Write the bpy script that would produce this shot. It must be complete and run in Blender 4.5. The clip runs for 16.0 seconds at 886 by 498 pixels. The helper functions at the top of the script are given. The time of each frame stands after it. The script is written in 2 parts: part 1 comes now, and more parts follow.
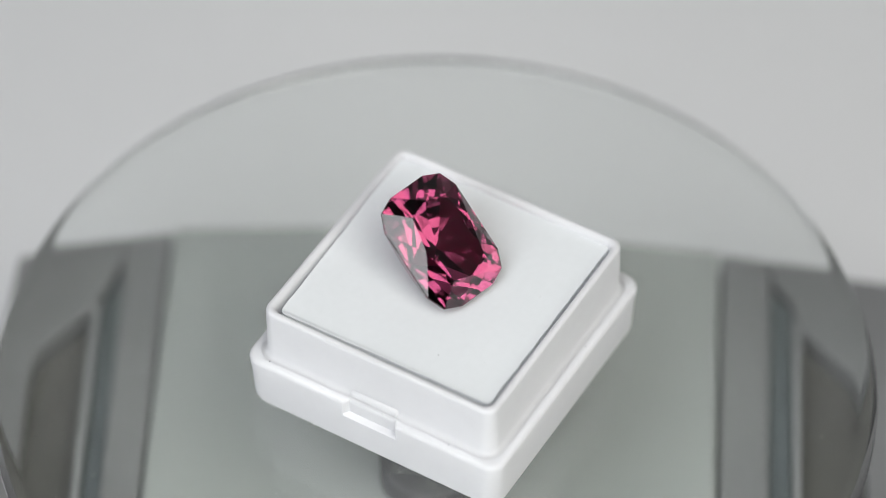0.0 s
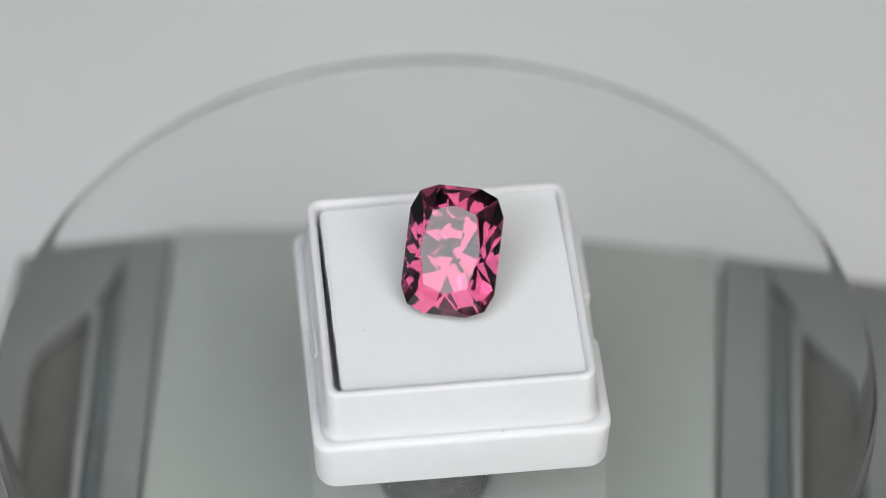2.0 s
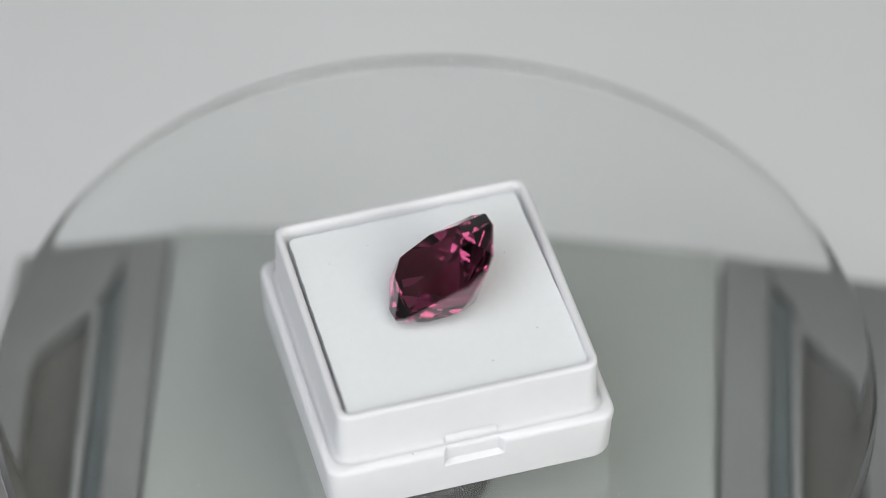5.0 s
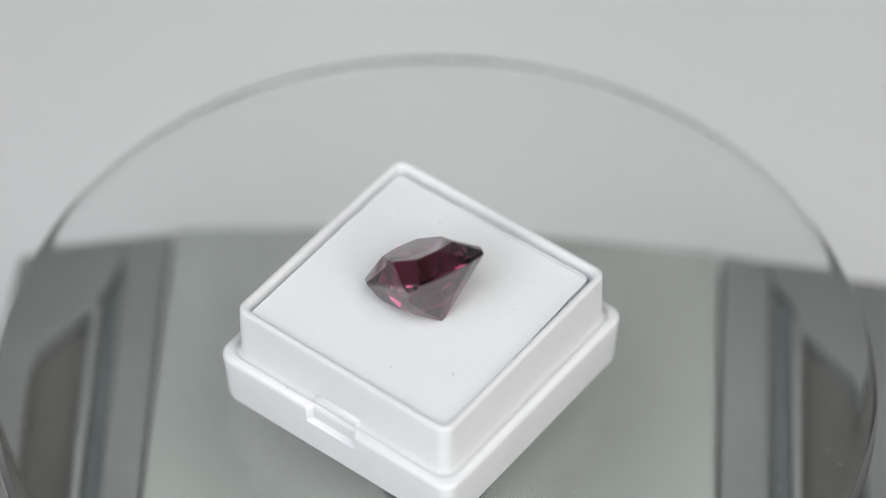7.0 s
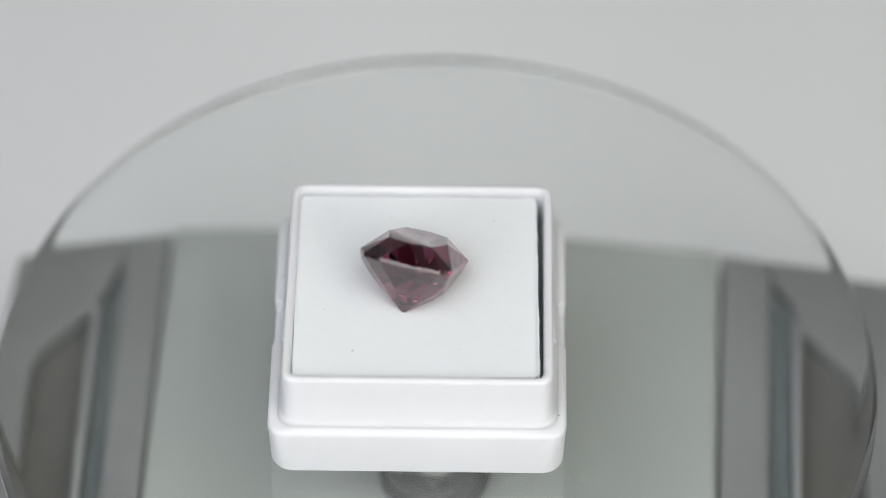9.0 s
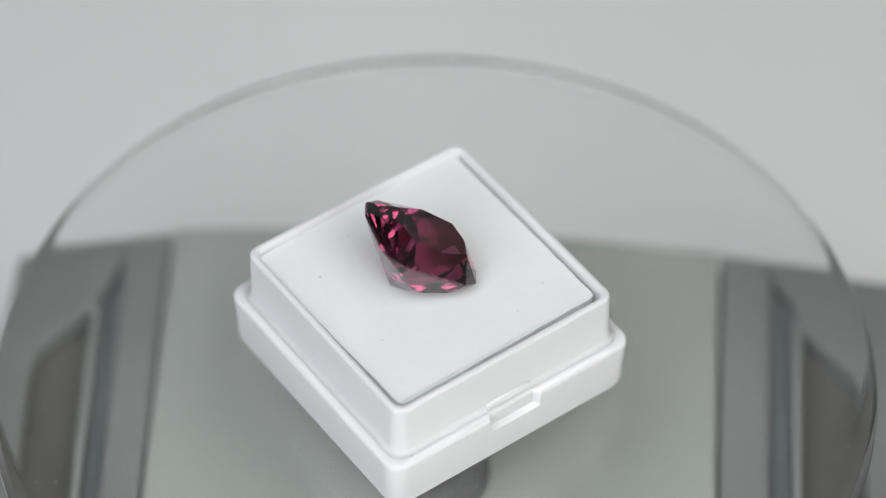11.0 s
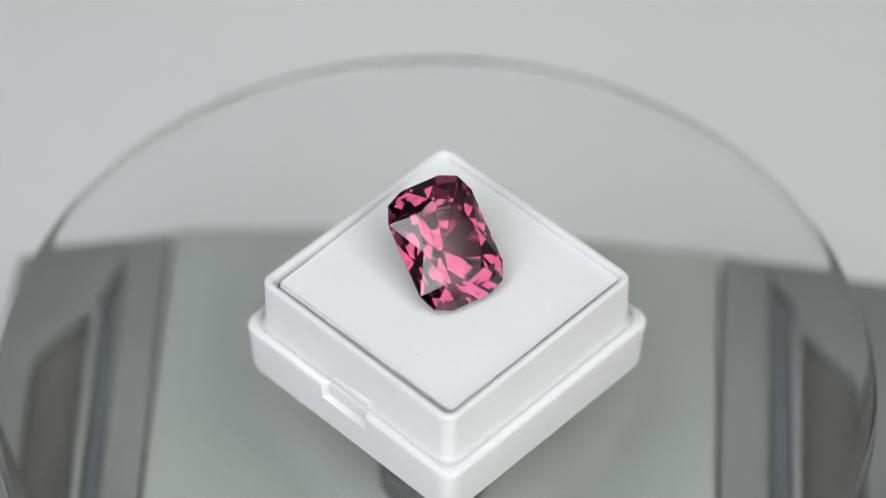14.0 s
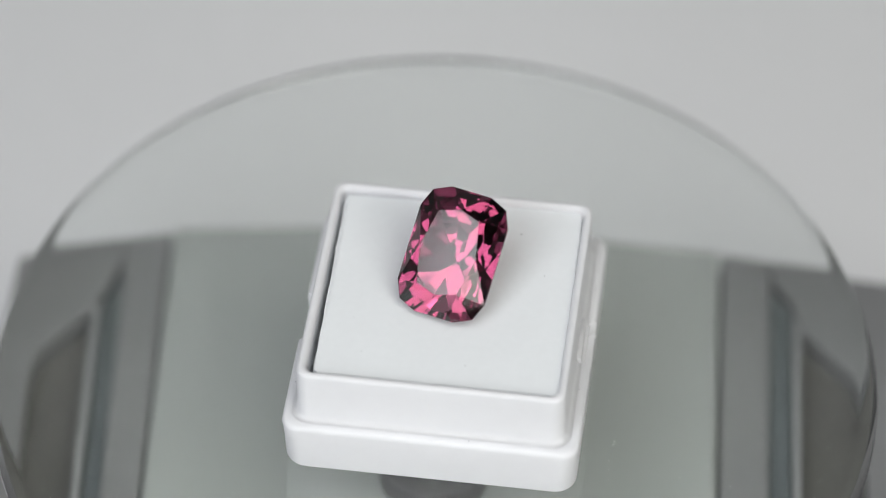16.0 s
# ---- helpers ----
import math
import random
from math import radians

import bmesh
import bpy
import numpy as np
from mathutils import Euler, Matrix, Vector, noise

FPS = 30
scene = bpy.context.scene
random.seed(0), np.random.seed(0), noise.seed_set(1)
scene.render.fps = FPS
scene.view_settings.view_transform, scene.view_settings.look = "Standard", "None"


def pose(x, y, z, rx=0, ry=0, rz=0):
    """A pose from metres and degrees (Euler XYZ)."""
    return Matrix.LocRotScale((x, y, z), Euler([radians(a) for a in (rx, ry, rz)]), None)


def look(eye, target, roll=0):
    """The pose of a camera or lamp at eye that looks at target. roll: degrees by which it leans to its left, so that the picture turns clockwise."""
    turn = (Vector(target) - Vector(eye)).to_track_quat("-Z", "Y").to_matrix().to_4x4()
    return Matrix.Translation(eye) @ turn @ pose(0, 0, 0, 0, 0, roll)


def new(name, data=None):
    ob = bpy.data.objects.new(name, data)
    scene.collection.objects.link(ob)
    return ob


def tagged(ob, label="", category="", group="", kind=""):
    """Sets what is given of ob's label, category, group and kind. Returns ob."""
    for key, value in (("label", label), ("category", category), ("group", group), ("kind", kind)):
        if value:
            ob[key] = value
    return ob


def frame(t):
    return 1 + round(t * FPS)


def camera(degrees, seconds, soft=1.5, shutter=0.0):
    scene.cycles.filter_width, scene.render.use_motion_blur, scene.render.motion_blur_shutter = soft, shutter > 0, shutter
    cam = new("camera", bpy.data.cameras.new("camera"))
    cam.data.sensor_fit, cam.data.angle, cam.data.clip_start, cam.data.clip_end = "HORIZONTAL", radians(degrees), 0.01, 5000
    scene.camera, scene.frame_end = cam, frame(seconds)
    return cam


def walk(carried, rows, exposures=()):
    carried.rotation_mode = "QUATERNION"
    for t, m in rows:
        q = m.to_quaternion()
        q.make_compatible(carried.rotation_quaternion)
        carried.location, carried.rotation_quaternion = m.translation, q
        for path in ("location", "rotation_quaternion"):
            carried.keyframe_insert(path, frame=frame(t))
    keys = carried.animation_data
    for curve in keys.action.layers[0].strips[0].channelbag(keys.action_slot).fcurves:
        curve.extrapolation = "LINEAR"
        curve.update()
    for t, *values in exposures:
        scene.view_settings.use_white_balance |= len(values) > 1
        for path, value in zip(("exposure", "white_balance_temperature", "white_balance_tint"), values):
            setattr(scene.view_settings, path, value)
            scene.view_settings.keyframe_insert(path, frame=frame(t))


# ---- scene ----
MM = 0.001
TURN = 26.6726          # degrees per second, clockwise seen from above


def theta(t):
    return -1.003 - TURN * (t - 9.0)


# ---- camera: stands still on its tripod ----
cam = camera(14.0, 16.0, soft=1.0)
EYE, AIM = (0.00094, -0.24479, 0.28610), (0.00094, 0.01598, 0.0)
view = look(EYE, AIM, -0.09)
walk(cam, [(0.0, view), (16.0, view)], exposures=[(0.0, 0.0), (0.6, -0.06), (1.0, -0.1), (2.2, -0.1), (2.9, -0.03), (3.4, -0.03), (4.1, -0.08), (6.3, 0.0), (9.0, 0.02), (11.5, -0.03), (12.5, 0.02), (14.0, 0.0), (14.4, -0.1), (16.0, -0.08)])
cam.data.dof.use_dof = True
cam.data.dof.focus_distance = 0.366
cam.data.dof.aperture_fstop = 9.5

# ---- light: two soft panels beside the camera, in a dim room ----
world = bpy.data.worlds.new("room_air")
scene.world = world
world.use_nodes = True
world.node_tree.nodes["Background"].inputs[0].default_value = (0.9, 0.95, 1.0, 1)
world.node_tree.nodes["Background"].inputs[1].default_value = 0.12


def panel_lamp(name, azimuth, elevation, distance, width, height, watts, colour):
    a, e = radians(azimuth), radians(elevation)
    at = Vector((math.sin(a) * math.cos(e), -math.cos(a) * math.cos(e), math.sin(e))) * distance
    data = bpy.data.lights.new(name, "AREA")
    data.shape, data.size, data.size_y = "RECTANGLE", width, height
    data.energy, data.color = watts, colour
    lamp = new(name, data)
    lamp.matrix_world = look(at, (0, 0, 0.01))
    return lamp


panel_lamp("panel_lamp", -32.5, 45, 0.60, 0.30, 0.76, 2.8, (0.96, 0.978, 1.01))
panel_lamp("panel_lamp", 32.5, 45, 0.60, 0.30, 0.76, 2.8, (1.01, 0.992, 0.935))


# ---- materials ----
def material(name, colour, rough=0.5, metal=0.0, vary=0.06, scale=300.0, bump=0.0, bump_scale=2000.0,
             transmission=0.0, ior=1.46, sub=0.0, rough_vary=0.0, stretch=None):
    m = bpy.data.materials.new(name)
    m.use_nodes = True
    nt = m.node_tree
    b = nt.nodes["Principled BSDF"]
    b.inputs["Roughness"].default_value = rough
    b.inputs["Metallic"].default_value = metal
    b.inputs["IOR"].default_value = ior
    b.inputs["Transmission Weight"].default_value = transmission
    b.inputs["Subsurface Weight"].default_value = sub
    b.inputs["Subsurface Radius"].default_value = (1.0, 1.0, 1.0)
    b.inputs["Subsurface Scale"].default_value = 0.0011
    co = nt.nodes.new("ShaderNodeTexCoord")
    mp = nt.nodes.new("ShaderNodeMapping")
    nt.links.new(co.outputs["Object"], mp.inputs["Vector"])
    if stretch:
        mp.inputs["Scale"].default_value = stretch
    if vary > 0:
        big = nt.nodes.new("ShaderNodeTexNoise")
        big.inputs["Scale"].default_value = scale * 0.12
        fine = nt.nodes.new("ShaderNodeTexNoise")
        fine.inputs["Scale"].default_value = scale
        fine.inputs["Detail"].default_value = 5
        mix = nt.nodes.new("ShaderNodeMath")
        mix.operation = "ADD"
        nt.links.new(mp.outputs[0], big.inputs["Vector"])
        nt.links.new(mp.outputs[0], fine.inputs["Vector"])
        nt.links.new(big.outputs[0], mix.inputs[0])
        nt.links.new(fine.outputs[0], mix.inputs[1])
        ramp = nt.nodes.new("ShaderNodeMapRange")
        ramp.inputs["From Min"].default_value = 0.6
        ramp.inputs["From Max"].default_value = 1.4
        ramp.inputs["To Min"].default_value = 1 - vary
        ramp.inputs["To Max"].default_value = 1 + vary
        nt.links.new(mix.outputs[0], ramp.inputs["Value"])
        tint = nt.nodes.new("ShaderNodeVectorMath")
        tint.operation = "SCALE"
        tint.inputs[0].default_value = colour
        nt.links.new(ramp.outputs[0], tint.inputs["Scale"])
        nt.links.new(tint.outputs[0], b.inputs["Base Color"])
        if rough_vary:
            rr = nt.nodes.new("ShaderNodeMapRange")
            rr.inputs["From Min"].default_value = 0.6
            rr.inputs["From Max"].default_value = 1.4
            rr.inputs["To Min"].default_value = max(0, rough - rough_vary)
            rr.inputs["To Max"].default_value = rough + rough_vary
            nt.links.new(mix.outputs[0], rr.inputs["Value"])
            nt.links.new(rr.outputs[0], b.inputs["Roughness"])
    else:
        b.inputs["Base Color"].default_value = (*colour, 1)
    if bump > 0:
        n = nt.nodes.new("ShaderNodeTexNoise")
        n.inputs["Scale"].default_value = bump_scale
        n.inputs["Detail"].default_value = 4
        bp = nt.nodes.new("ShaderNodeBump")
        bp.inputs["Strength"].default_value = bump
        bp.inputs["Distance"].default_value = 0.0001
        nt.links.new(mp.outputs[0], n.inputs["Vector"])
        nt.links.new(n.outputs[0], bp.inputs["Height"])
        nt.links.new(bp.outputs[0], b.inputs["Normal"])
    return m


WHITE_PLASTIC = material("white_plastic", (0.736, 0.744, 0.768), 0.52, vary=0.02, scale=500, bump=0.12, bump_scale=900, sub=0.5)
FOAM = material("white_foam", (0.80, 0.83, 0.85), 0.95, vary=0.02, scale=1200, bump=0.12, bump_scale=5000, sub=0.15)
GLASS = material("clear_glass", (0.965, 0.985, 0.97), 0.015, vary=0.0, transmission=1.0, ior=1.5)
STONE = material("pink_gem", (0.245, 0.038, 0.092), 0.0, vary=0.0, transmission=1.0, ior=1.76)
PANEL_GREY = material("green_grey_metal", (0.274, 0.289, 0.281), 0.5, 0.2, vary=0.06, scale=260, rough_vary=0.1, stretch=(1, 0.1, 1))
FRAME_GREY = material("grey_metal", (0.2, 0.203, 0.206), 0.45, 0.3, vary=0.07, scale=260, rough_vary=0.1)
EDGE_GREY = material("light_grey_metal", (0.225, 0.23, 0.235), 0.5, 0.2, vary=0.05, scale=260)
DARK_GREY = material("dark_grey_plastic", (0.09, 0.089, 0.083), 0.5, vary=0.12, scale=200, rough_vary=0.08)
BLUE_GREY = material("blue_grey_plastic", (0.094, 0.108, 0.112), 0.5, vary=0.08, scale=200)
HUB_DARK = material("dark_glitter_rubber", (0.05, 0.05, 0.052), 0.85, vary=0.6, scale=1800, bump=0.5, bump_scale=1500)
HUB_PALE = material("pale_metal_cap", (0.36, 0.36, 0.35), 0.35, 0.3, vary=0.04, scale=600)
PAPER = material("white_paper", (0.742, 0.752, 0.765), 0.85, vary=0.02, scale=25, bump=0.05, bump_scale=900)
# Unseen room surfaces: each grey is set for bounced light and gem reflections.
BOUNCE_WHITE = material("white_bounce_wall", (0.7, 0.71, 0.72), 0.9, vary=0.03, scale=6)
SURROUND_DARK = material("dark_grey_surround", (0.12, 0.12, 0.125), 0.9, vary=0.05, scale=6)
BOUNCE_GREY = material("mid_grey_bounce_wall", (0.4, 0.405, 0.41), 0.9, vary=0.04, scale=6)
CEILING_GREY = material("dim_grey_ceiling_tone", (0.16, 0.16, 0.165), 0.9, vary=0.04, scale=6)
DUST = material("pale_dust", (0.52, 0.53, 0.52), 0.9, vary=0.1, scale=900)
GLITTER = material("glitter_grain", (0.75, 0.75, 0.74), 0.3, 0.6, vary=0.2, scale=900)
LINT = material("dark_lint", (0.05, 0.05, 0.07), 0.9, vary=0.1, scale=900)


# ---- mesh helpers ----
def part(name, bm, mat, parent=None, label="", smooth=None):
    bmesh.ops.recalc_face_normals(bm, faces=bm.faces[:])
    me = bpy.data.meshes.new(name)
    bm.to_mesh(me)
    bm.free()
    me.materials.append(mat)
    if smooth:
        for p in me.polygons:
            p.use_smooth = True
        me.set_sharp_from_angle(angle=radians(smooth))
    ob = new(name, me)
    ob.parent = parent
    return tagged(ob, label)


def thing(name, label, category, kind="", group=""):
    ob = new(name)
    ob.empty_display_size = 0.005
    return tagged(ob, label, category, group, kind)


def loft(rings, cap_start=True, cap_end=True, bm=None):
    bm = bm or bmesh.new()
    made = [[bm.verts.new(Vector(c) * MM) for c in ring] for ring in rings]
    for a, b in zip(made, made[1:]):
        n = len(a)
        for i in range(n):
            bm.faces.new((a[i], a[(i + 1) % n], b[(i + 1) % n], b[i]))
    if cap_start:
        bm.faces.new(made[0][::-1])
    if cap_end:
        bm.faces.new(made[-1])
    return bm


def lathe(profile, steps=96, cap=True):
    return loft([[(r * math.cos(a), r * math.sin(a), z) for a in np.linspace(0, 2 * math.pi, steps, endpoint=False)] for r, z in profile], cap, cap)


def prism(outline, z0, z1, bevel=0.4):
    """A flat plate with slightly rounded upper edges; outline counterclockwise."""
    c = Vector((sum(p[0] for p in outline) / len(outline), sum(p[1] for p in outline) / len(outline)))

    def inset(d):
        n, out = len(outline), []
        for i in range(n):
            p, q, r = (Vector(outline[j % n]) for j in (i - 1, i, i + 1))
            a, b = (q - p).normalized(), (r - q).normalized()
            na, nb = Vector((-a.y, a.x)), Vector((-b.y, b.x))
            k = (na + nb) / max(0.3, 1 + na.dot(nb))
            out.append(q + k * d)
        return out
    rings = [[(p[0], p[1], z0) for p in outline], [(p[0], p[1], z1 - bevel) for p in outline],
             [(*p, z1 - bevel * 0.3) for p in inset(bevel * 0.3)], [(*p, z1) for p in inset(bevel)]]
    return loft(rings)


def box_ring(hx, hy, r, z, notch=0.0, half_notch=3.15, cx=0.0, cy=0.0, slope=0.45):
    """A rounded rectangle, with a notch of the given depth in the middle of its two x sides."""
    pts = []
    k = 6
    for qx, qy, a0 in ((1, 1, 0), (-1, 1, 90), (-1, -1, 180), (1, -1, 270)):
        for i in range(k + 1):
            a = radians(a0 + 90 * i / k)
            pts.append((cx + qx * (hx - r) + r * math.cos(a), cy + qy * (hy - r) + r * math.sin(a), z))
        if a0 == 90 or a0 == 270:
            s = -1 if a0 == 90 else 1
            h = half_notch
            d = notch
            for y, x in ((h, 0), (h - slope, d), (-h + slope, d), (-h, 0)):
                pts.append((cx + s * (hx - x), cy - s * y, z))
    return pts


# ---- setting: table top under white paper, unseen plain room toned for its bounced light ----
def slab(x0, x1, y0, y1, z0, z1):
    return loft([[(x0, y0, z0), (x1, y0, z0), (x1, y1, z0), (x0, y1, z0)], [(x0, y0, z1), (x1, y0, z1), (x1, y1, z1), (x0, y1, z1)]])


TABLE_Z = -48.0
DISC_Z = -0.45        # upper face of the glass; heights are from the foot of the box wall
tagged(part("table_top", slab(-700, 700, -500, 700, -800, TABLE_Z), PAPER), "table top covered with matte white paper", "table", kind="structure")
tagged(part("floor", slab(-800, 800, -1600, 900, -830, -800), SURROUND_DARK), "plain grey room floor", "floor", kind="structure")
tagged(part("ceiling", slab(-800, 800, -1600, 900, 1100, 1130), CEILING_GREY), "unseen plain ceiling, grey set for dark gem reflections", "ceiling", kind="structure")
# Walls added out of view: lighter ones return fill, darker ones keep facets dark.
for nm, b, tone in (("wall_north", (-800, 800, 900, 930), BOUNCE_WHITE), ("wall_south", (-800, 800, -1630, -1600), SURROUND_DARK),
                     ("wall_east", (800, 830, -1630, 930), BOUNCE_GREY), ("wall_west", (-830, -800, -1630, 930), BOUNCE_GREY)):
    tagged(part(nm, slab(*b, -830, 1130), tone), "unseen plain matte wall, tone set for its bounced light", "wall", kind="structure")


def specks(grains):
    """Many tiny eight-sided grains (x, y, z, three half sizes, turn) in one mesh."""
    me = bpy.data.meshes.new("specks")
    co, faces = [], []
    for x, y, z, a, b, c, turn in grains:
        i, u, v = len(co), math.cos(turn), math.sin(turn)
        for p, q, h in ((a, 0, 0), (0, b, 0), (-a, 0, 0), (0, -b, 0), (0, 0, c), (0, 0, -c)):
            co.append(((x + p * u - q * v) * MM, (y + p * v + q * u) * MM, (z + h) * MM))
        for k in range(4):
            n = (k + 1) % 4
            faces += [(i + k, i + n, i + 4), (i + n, i + k, i + 5)]
    me.from_pydata(co, [], faces)
    bm = bmesh.new()
    bm.from_mesh(me)
    bpy.data.meshes.remove(me)
    return bm


# ---- the drive unit under the disc ----
def drive_unit():
    unit = thing("turntable_drive_unit", "grey metal turntable drive unit on white paper", "turntable base")
    top = -20.0
    low = top - 3.2
    part("housing", prism([(-50.2, -70), (62, -70), (62, 27.0), (32.6, 32.7), (0.9, 36.7), (-30, 36.0), (-47.6, 33.3), (-49.8, 14.0)], TABLE_Z, low, 0.8), DARK_GREY, unit, "dark grey lower housing")
    part("centre_panel", prism([(-34.5, -68), (26.3, -68), (32.4, 32.4), (0.9, 36.8), (-29.9, 36.3)], low, top + 0.2), PANEL_GREY, unit, "green-grey flat centre panel")
    # strip, pocket, rib and outer frame on both sides of the panel
    part("side_strip", prism([(-37.8, -68), (-34.8, -68), (-30.2, 35.9), (-35.3, 35.0)], low, top), FRAME_GREY, unit)
    part("side_strip", prism([(26.6, -68), (31.6, -68), (38.3, 31.2), (32.75, 32.4)], low, top), FRAME_GREY, unit)
    part("pocket_floor", prism([(-39.9, -68), (-37.9, -68), (-35.4, 31.5), (-37.6, 25.6)], low, top - 1.6, 0.2), BLUE_GREY, unit, "blue-grey recessed pocket floor")
    part("pocket_floor", prism([(31.7, -68), (34.1, -68), (40.3, 25.0), (38.2, 28.0)], low, top - 1.6, 0.2), BLUE_GREY, unit, "blue-grey recessed pocket floor")
    part("rib", prism([(-40.9, -68), (-40.0, -68), (-37.7, 25.6), (-38.6, 24.2)], low, top + 0.1, 0.15), EDGE_GREY, unit, "light grey raised rib")
    part("rib", prism([(34.2, -68), (35.2, -68), (41.0, 20.4), (40.4, 24.0)], low, top + 0.1, 0.15), EDGE_GREY, unit, "light grey raised rib")
    part("outer_frame", prism([(-50.0, -68), (-46.6, -68), (-45.4, -3.0), (-45.0, 14.9), (-44.4, 18.0), (-38.6, 24.4), (-37.7, 26.2), (-35.4, 31.8), (-35.4, 35.0), (-47.5, 33.2), (-49.6, 14.0)], low, top, 0.3), FRAME_GREY, unit)
    part("outer_frame", prism([(60, -68), (62, -68), (62, 26.9), (38.4, 31.2), (38.3, 28.3), (40.4, 25.2), (41.1, 20.8), (46.3, 14.4), (47.4, 10.0), (46.8, -3), (44.0, -68)], low, top, 0.3), FRAME_GREY, unit)
    part("hub", lathe([(5.9, top), (5.9, top + 3.2), (5.7, top + 3.5), (5.4, top + 3.6)], 64), HUB_DARK, unit, "dark glittering rubber hub ring", 40)
    rnd = random.Random(9)
    grains = []
    for _ in range(420):
        q, a, z = rnd.uniform(3.1, 5.4), rnd.uniform(0, 6.283), rnd.choice((0.04, 0.05, 0.06, 0.08, 0.1))
        grains.append((q * math.cos(a), q * math.sin(a), top + 3.6 + z * 0.3, z, z * 0.7, z * 0.5, rnd.uniform(0, 6)))
    bm = specks(grains)
    tagged(part("glitter", bm, GLITTER, unit, "pale glitter grains on the hub"), kind="stuff")
    part("spindle_cap", lathe([(3.0, top + 3.6), (3.0, top + 8.0), (2.7, top + 8.4)], 48), HUB_PALE, unit, "pale metal spindle cap", 40)
    part("spindle", lathe([(1.8, top + 8.4), (1.8, -3.12)], 32), HUB_PALE, unit, "", 40)
    return unit


# ---- the clear disc ----
def glass_disc():
    disc = thing("turntable_disc", "clear round glass disc with a polished rounded rim, turning", "turntable disc")
    prof = [(44.4, DISC_Z), (45.56, DISC_Z), (45.64, -0.48), (45.68, -0.56), (45.7, -0.82), (46.18, -1.8), (46.25, -2.05), (46.28, -2.5), (46.2, -2.85), (45.93, -3.03), (45.3, -3.08), (44.4, -3.08)]
    plate = part("plate", lathe(prof, 256), GLASS, disc, "", 35)
    plate.visible_shadow = False
    rnd = random.Random(5)
    grains = []
    for k in range(3700):
        r, a = (44 * math.sqrt(rnd.random()) if k < 1500 else rnd.uniform(11, 26) if k < 2600 else rnd.gauss(17, 2.5)), rnd.uniform(0, 6.283)
        s = rnd.uniform(0.018, 0.034) if k >= 2600 else rnd.choice((0.025, 0.03, 0.035, 0.035, 0.04, 0.045, 0.05, 0.06, 0.07, 0.085)) if k % 26 else rnd.uniform(0.07, 0.12)
        grains.append((r * math.cos(a), r * math.sin(a), DISC_Z + 0.004 + s * 0.3, s * rnd.uniform(0.7, 1.6), s * 0.8, s * 0.3, rnd.uniform(0, 6)))
    # short curled fibres, each a chain of thin grains
    for _ in range(16):
        r, a, turn, bend = 43 * math.sqrt(rnd.random()), rnd.uniform(0, 6.283), rnd.uniform(0, 6.283), rnd.uniform(-0.5, 0.5)
        x, y = r * math.cos(a), r * math.sin(a)
        for _ in range(rnd.randint(4, 10)):
            grains.append((x, y, DISC_Z + 0.016, 0.085, 0.013, 0.012, turn))
            x, y, turn = x + 0.13 * math.cos(turn), y + 0.13 * math.sin(turn), turn + bend
    bm = specks(grains)
    tagged(part("dust", bm, DUST, disc, "pale dust specks on the glass"), kind="stuff")
    return disc


# ---- the little box ----
FOAM_Z = 11.66


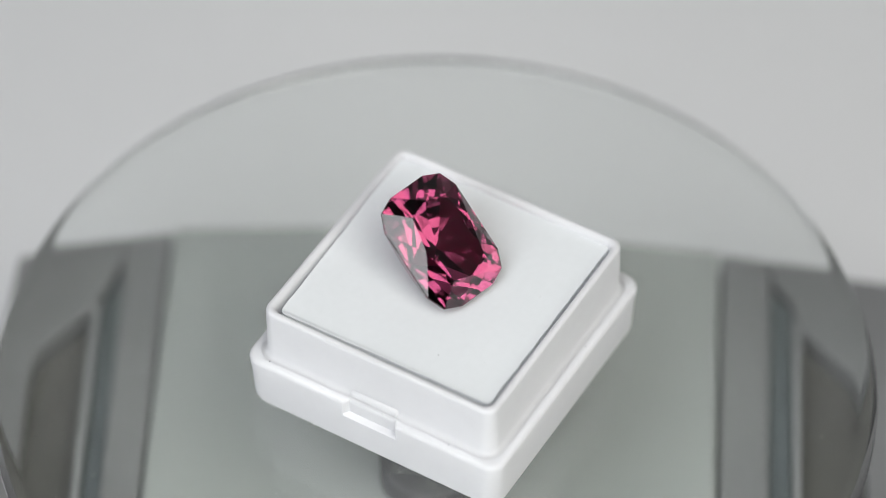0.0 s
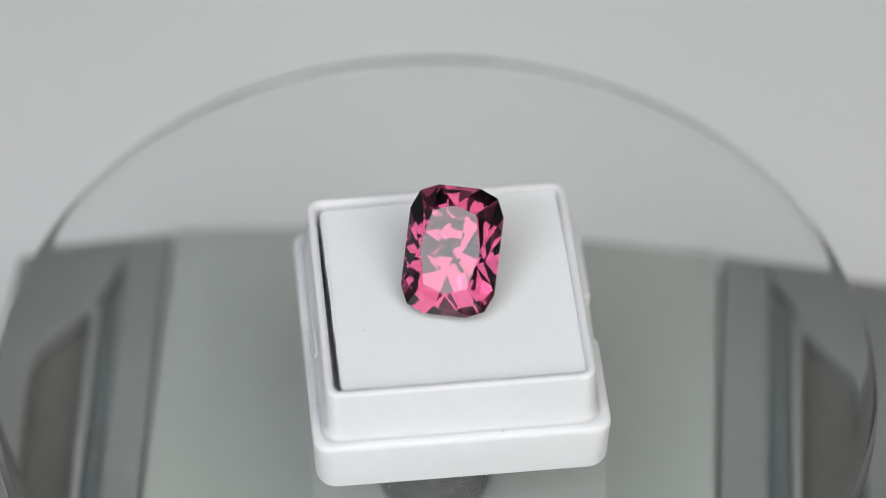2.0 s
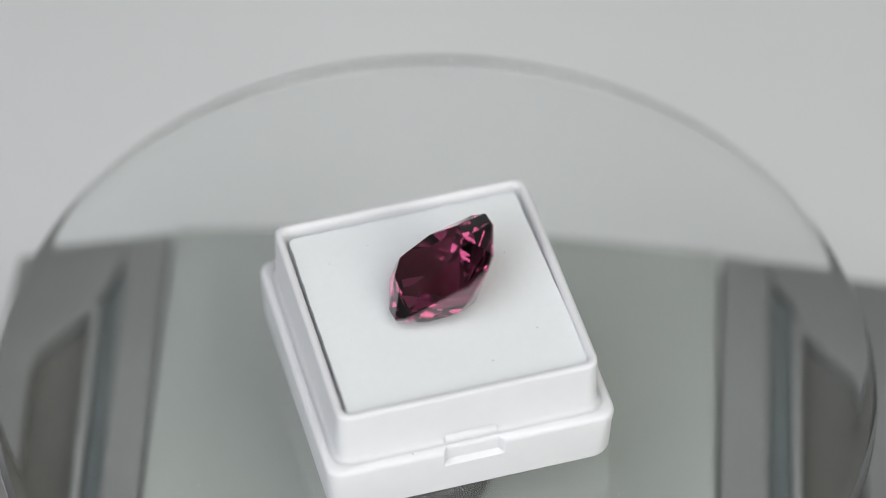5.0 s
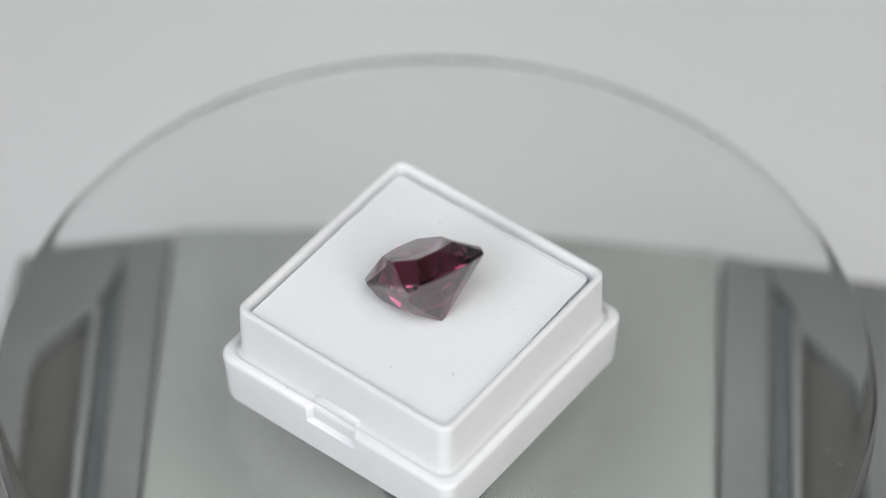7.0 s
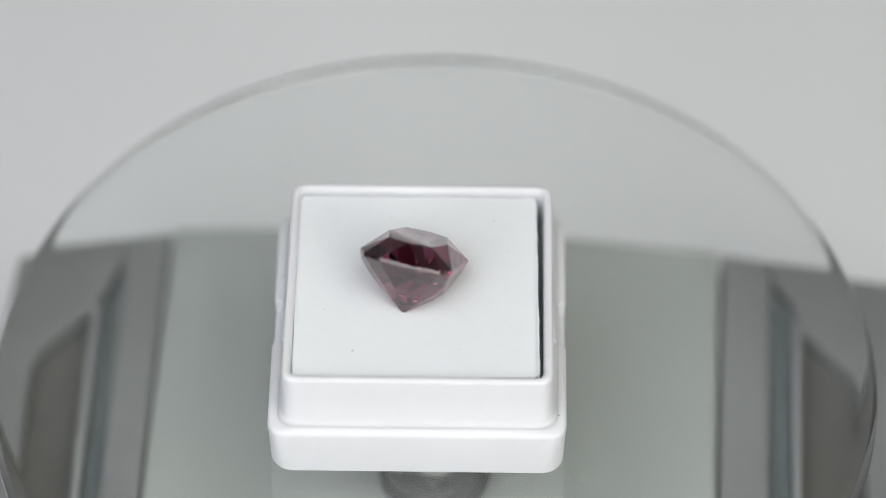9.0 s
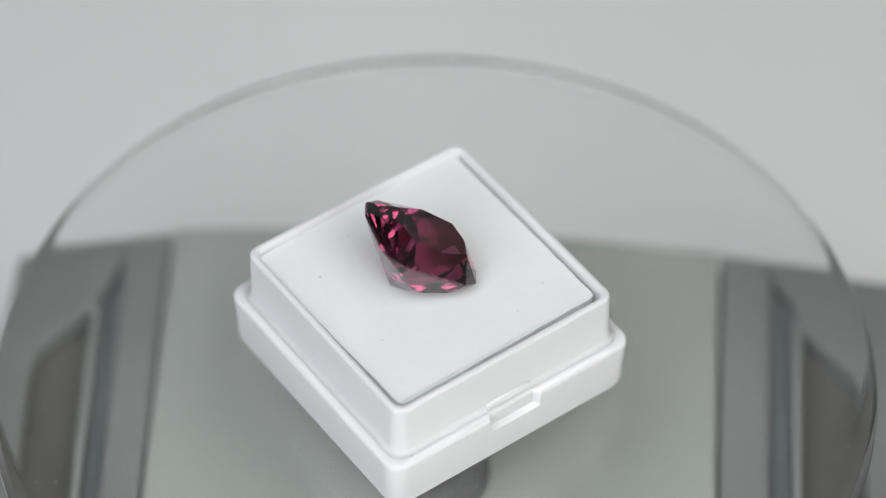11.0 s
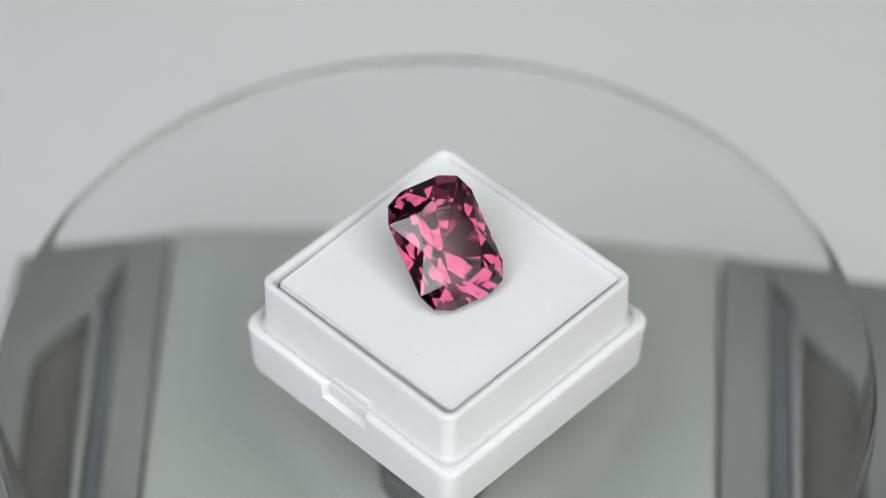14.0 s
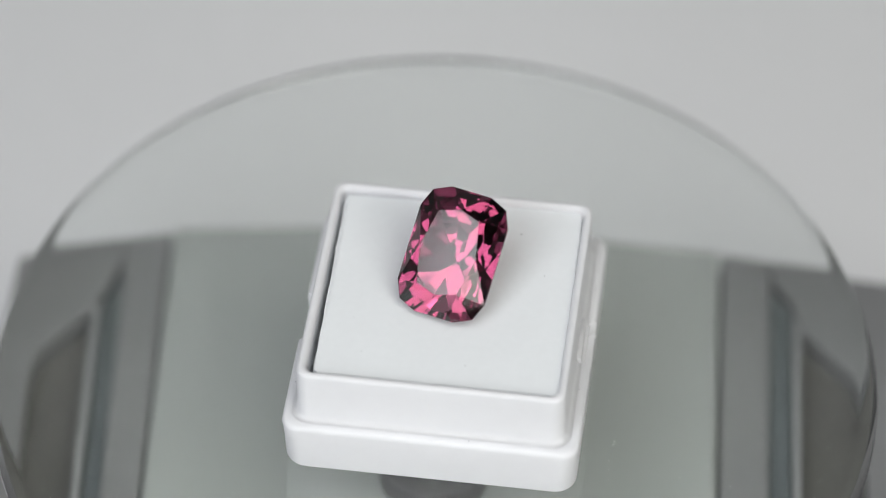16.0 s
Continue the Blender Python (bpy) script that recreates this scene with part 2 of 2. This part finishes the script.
def gem_box():
    bx = thing("gem_box", "open white plastic gem box with a white foam pad", "jewel box")
    N = 0.65
    base = [box_ring(14.62, 14.62, 2.0, DISC_Z + 0.01), box_ring(14.8, 14.8, 2.1, DISC_Z + 0.12), box_ring(14.9, 14.9, 2.1, 0.0), box_ring(15.0, 15.0, 1.9, 3.62), box_ring(15.0, 15.0, 1.9, 3.9, N),
            box_ring(15.1, 15.1, 1.75, 5.3, N), box_ring(15.07, 15.07, 1.75, 5.52, N), box_ring(14.99, 14.99, 1.7, 5.7, N), box_ring(14.86, 14.86, 1.65, 5.81, N), box_ring(14.68, 14.68, 1.6, 5.86, N), box_ring(13.4, 13.4, 1.6, 5.84, 0.0), box_ring(13.3, 13.3, 1.6, 5.0)]
    part("base", loft(base), WHITE_PLASTIC, bx, "", 32)
    wall = [box_ring(h, h, r, z, cx=0.06) for h, r, z in (
        (13.3, 1.7, 5.5), (14.2, 1.8, 5.87), (14.0, 1.75, 5.92), (13.85, 1.7, 6.03), (13.73, 1.6, 6.3), (13.66, 1.55, 6.75), (13.54, 1.3, 11.85),
        (13.52, 1.28, 12.1), (13.42, 1.25, 12.27), (13.16, 1.15, 12.36), (12.9, 1.05, 12.28), (12.73, 1.0, 12.05), (12.64, 0.95, 11.7), (12.55, 0.9, 6.2))]
    part("rim_wall", loft(wall), WHITE_PLASTIC, bx, "", 40)
    for s in (-1, 1):
        tab = [[(s * x, y, z) for x, y, z in ((13.3, -2.9, z0), (13.3 + d, -2.9 + e, z0), (13.3 + d, 2.9 - e, z0), (13.3, 2.9, z0))] for z0, d, e in ((4.2, 0.8, 0.15), (6.1, 0.8, 0.15), (6.45, 0.72, 0.2), (6.65, 0.55, 0.3), (6.8, 0.3, 0.45))]
        part("latch_tab", loft(tab), WHITE_PLASTIC, bx, "", 60)
    for s in (-1, 1):
        gate = [[(x, s * (14.82 + y), z) for x, z in ((-0.5, 2.0), (0.5, 2.0), (0.5, 3.0), (-0.5, 3.0))] for y in (0.0, 0.14)]
        part("moulding_mark", loft(gate), WHITE_PLASTIC, bx)
    # foam pad with a cut, slightly ragged edge
    rnd = random.Random(3)
    x0, x1, y0, y1 = -12.48, 11.98, -12.88, 12.25
    rim = []
    step = 0.18
    for (ax, ay), (bx_, by_), (nx, ny) in (((x0, y0), (x1, y0), (0, -1)), ((x1, y0), (x1, y1), (1, 0)), ((x1, y1), (x0, y1), (0, 1)), ((x0, y1), (x0, y0), (-1, 0))):
        n = int(24 / step)
        for i in range(n):
            f = i / n
            w = 0.06 * noise.noise(Vector((ax * 3 + f * 17, ay * 3, 1.7))) + 0.03 * noise.noise(Vector((ax * 3 + f * 60, ay * 3, 4.1))) + rnd.uniform(-0.008, 0.008)
            corner = min(f, 1 - f) * 24
            pull = 0.35 * max(0, 1 - corner / 0.6) ** 2
            px, py = ax + (bx_ - ax) * f + nx * (w - pull), ay + (by_ - ay) * f + ny * (w - pull)
            rim.append((px - 0.011 * (py + 12) * min(1, max(0, -px / 12)) + 0.013 * (12.3 - py) * min(1, max(0, px / 12)), py + 0.03 * (px + 12.5) * min(1, max(0, -py / 12))))
    foam = loft([[(x * k, y * k, z) for x, y in rim] for k, z in ((1, 6.3), (1, FOAM_Z - 0.05), (0.9985, FOAM_Z))])
    part("foam_pad", foam, FOAM, bx, "white foam pad with a ragged cut edge")
    bm = bmesh.new()
    for x, y, z, s in ((-6.5, -9.0, FOAM_Z, 0.09), (-9.5, -3.5, FOAM_Z, 0.07), (9.0, 4.6, FOAM_Z, 0.06), (4.2, -8.7, FOAM_Z, 0.06), (7.5, 9.0, FOAM_Z, 0.05), (-3.0, 9.5, FOAM_Z, 0.05),
                       (14.3, -12.3, 5.87, 0.1), (14.4, 9.0, 5.87, 0.08), (-4.0, 14.4, 5.87, 0.07), (-14.3, 6.2, 5.87, 0.08), (14.4, 1.2, 5.87, 0.05)):
        m = Matrix.Translation((x * MM, y * MM, (z + 0.01) * MM)) @ Matrix.Diagonal((s * MM, s * MM * 0.6, 0.02 * MM, 1))
        bmesh.ops.create_icosphere(bm, subdivisions=1, radius=1.0, matrix=m)
    tagged(part("lint", bm, LINT, bx, "tiny dark lint specks"), kind="stuff")
    return bx


# ---- the stone, cut plane by plane ----
TIERS = ((8, 0.5, 0.0, 38.585, 0.819), (16, 0.0, 3.38, 37.794, 5.608), (16, 0.0, 4.145, 46.262, 2.219))


def gemstone():
    sx, sy, height, depth, edge = 0.945, 0.961, 1.753, 6.32, 0.30
    quarter = ((2.27, 6.83), (4.2, 6.0), (5.06, 4.1))
    girdle = [Vector((x * sx, y * sy)) for x, y in quarter]
    girdle += [Vector((p.x, -p.y)) for p in girdle[::-1]]
    girdle += [Vector((-p.x, p.y)) for p in girdle[::-1]]
    girdle = girdle[::-1]                       # counterclockwise
    if (girdle[1] - girdle[0]).cross(girdle[2] - girdle[1]) < 0:
        girdle = girdle[::-1]
    table = [Vector((x * sx, y * sy)) for x, y in ((3.25, 0), (2.33, 3.95), (0, 4.65), (-2.33, 3.95), (-3.25, 0), (-2.33, -3.95), (0, -4.65), (2.33, -3.95))]
    if (table[1] - table[0]).cross(table[2] - table[1]) < 0:
        table = table[::-1]
    culet = Vector((0.0, -0.54, -depth))
    bm = bmesh.new()
    bmesh.ops.create_cube(bm, size=30.0)

    def cut(co, no):
        bmesh.ops.bisect_plane(bm, geom=bm.verts[:] + bm.edges[:] + bm.faces[:], dist=1e-5, plane_co=co, plane_no=no.normalized(), clear_outer=True)
        rim = [e for e in bm.edges if e.is_boundary]
        if rim:
            bmesh.ops.holes_fill(bm, edges=rim, sides=0)

    def reach(n):
        return max(p.dot(n) for p in table)

    cut(Vector((0, 0, height)), Vector((0, 0, 1)))
    n12 = len(girdle)
    edges = [(girdle[i], girdle[(i + 1) % n12]) for i in range(n12)]
    for a, b in edges:
        t = (b - a).normalized()
        n = Vector((t.y, -t.x))
        mid = (a + b) / 2
        cut(mid.to_3d(), Vector((n.x, n.y, 0)))
        rise = math.atan2(height, mid.dot(n) - reach(n)) + radians(0.05)
        cut(mid.to_3d(), Vector((n.x * math.sin(rise), n.y * math.sin(rise), math.cos(rise))))
        # steep narrow facets under the girdle
        steep = radians(69.8 - 3.5 * n.y * n.y)
        cut(mid.to_3d() + Vector((0, 0, -edge)), Vector((n.x * math.sin(steep), n.y * math.sin(steep), -math.cos(steep))))

    def span(n):
        return max(p.dot(n) for p in girdle) - culet.xy.dot(n)

    # three tiers of facets, from the culet outwards: how many, turn, reach, slope, added slope towards the long sides
    for count, turn, reached, slope, added in TIERS:
        for k in range(count):
            az = 2 * math.pi * (k + turn) / count
            n = Vector((math.cos(az), math.sin(az)))
            climb = reached * math.tan(radians(TIERS[0][3] + 0.3))
            low = min(radians(slope + added * abs(n.x)), math.atan2(depth - edge - climb - 0.05, span(n) - reached))
            cut(culet + Vector((n.x * reached, n.y * reached, climb)), Vector((n.x * math.sin(low), n.y * math.sin(low), -math.cos(low))))
    for i, a in enumerate(table):
        b = table[(i + 1) % len(table)]
        t = (b - a).normalized()
        n = Vector((t.y, -t.x))
        rise = math.atan2(height, max(v.dot(n) for v in girdle) - a.dot(n)) + radians(0.05)
        cut(((a + b) / 2).to_3d() + Vector((0, 0, height)), Vector((n.x * math.sin(rise), n.y * math.sin(rise), math.cos(rise))))
    for v in bm.verts:
        v.co *= MM
    bmesh.ops.recalc_face_normals(bm, faces=bm.faces[:])
    gem = thing("gemstone", "faceted raspberry-pink cushion-cut gemstone tilted on white foam", "gemstone")
    zones = {"table_facet": [], "crown": [], "girdle": [], "pavilion": []}
    for f in bm.faces:
        z = f.normal.z
        zones["table_facet" if z > 0.999 else "crown" if z > 0.05 else "girdle" if z > -0.05 else "pavilion"].append([tuple(v.co) for v in f.verts])
    for name, faces in zones.items():
        index, rows = {}, []
        for f in faces:
            rows.append([index.setdefault(c, len(index)) for c in f])
        me = bpy.data.meshes.new(name)
        me.from_pydata(list(index), [], rows)
        me.materials.append(STONE)
        new(name, me).parent = gem
    bm.free()
    return gem


drive = drive_unit()
disc = glass_disc()
jewel_box = gem_box()
stone = gemstone()


# ---- what turns ----
def motions():
    on_disc = {disc: Matrix.Identity(4),
               jewel_box: pose(-1.50 * MM, 0.4176 * MM, 0),
               stone: pose(-1.888 * MM, -0.123 * MM, 16.90 * MM, 0, 0, 161.29) @ pose(0, 0, 0, 38.73) @ pose(0, 0, 0, 0, 0, 3.05)}
    times = [i * 0.2 for i in range(81)]
    for ob, seat in on_disc.items():
        walk(ob, [(t, pose(0, 0, 0, 0, 0, theta(t)) @ seat) for t in times])


motions()
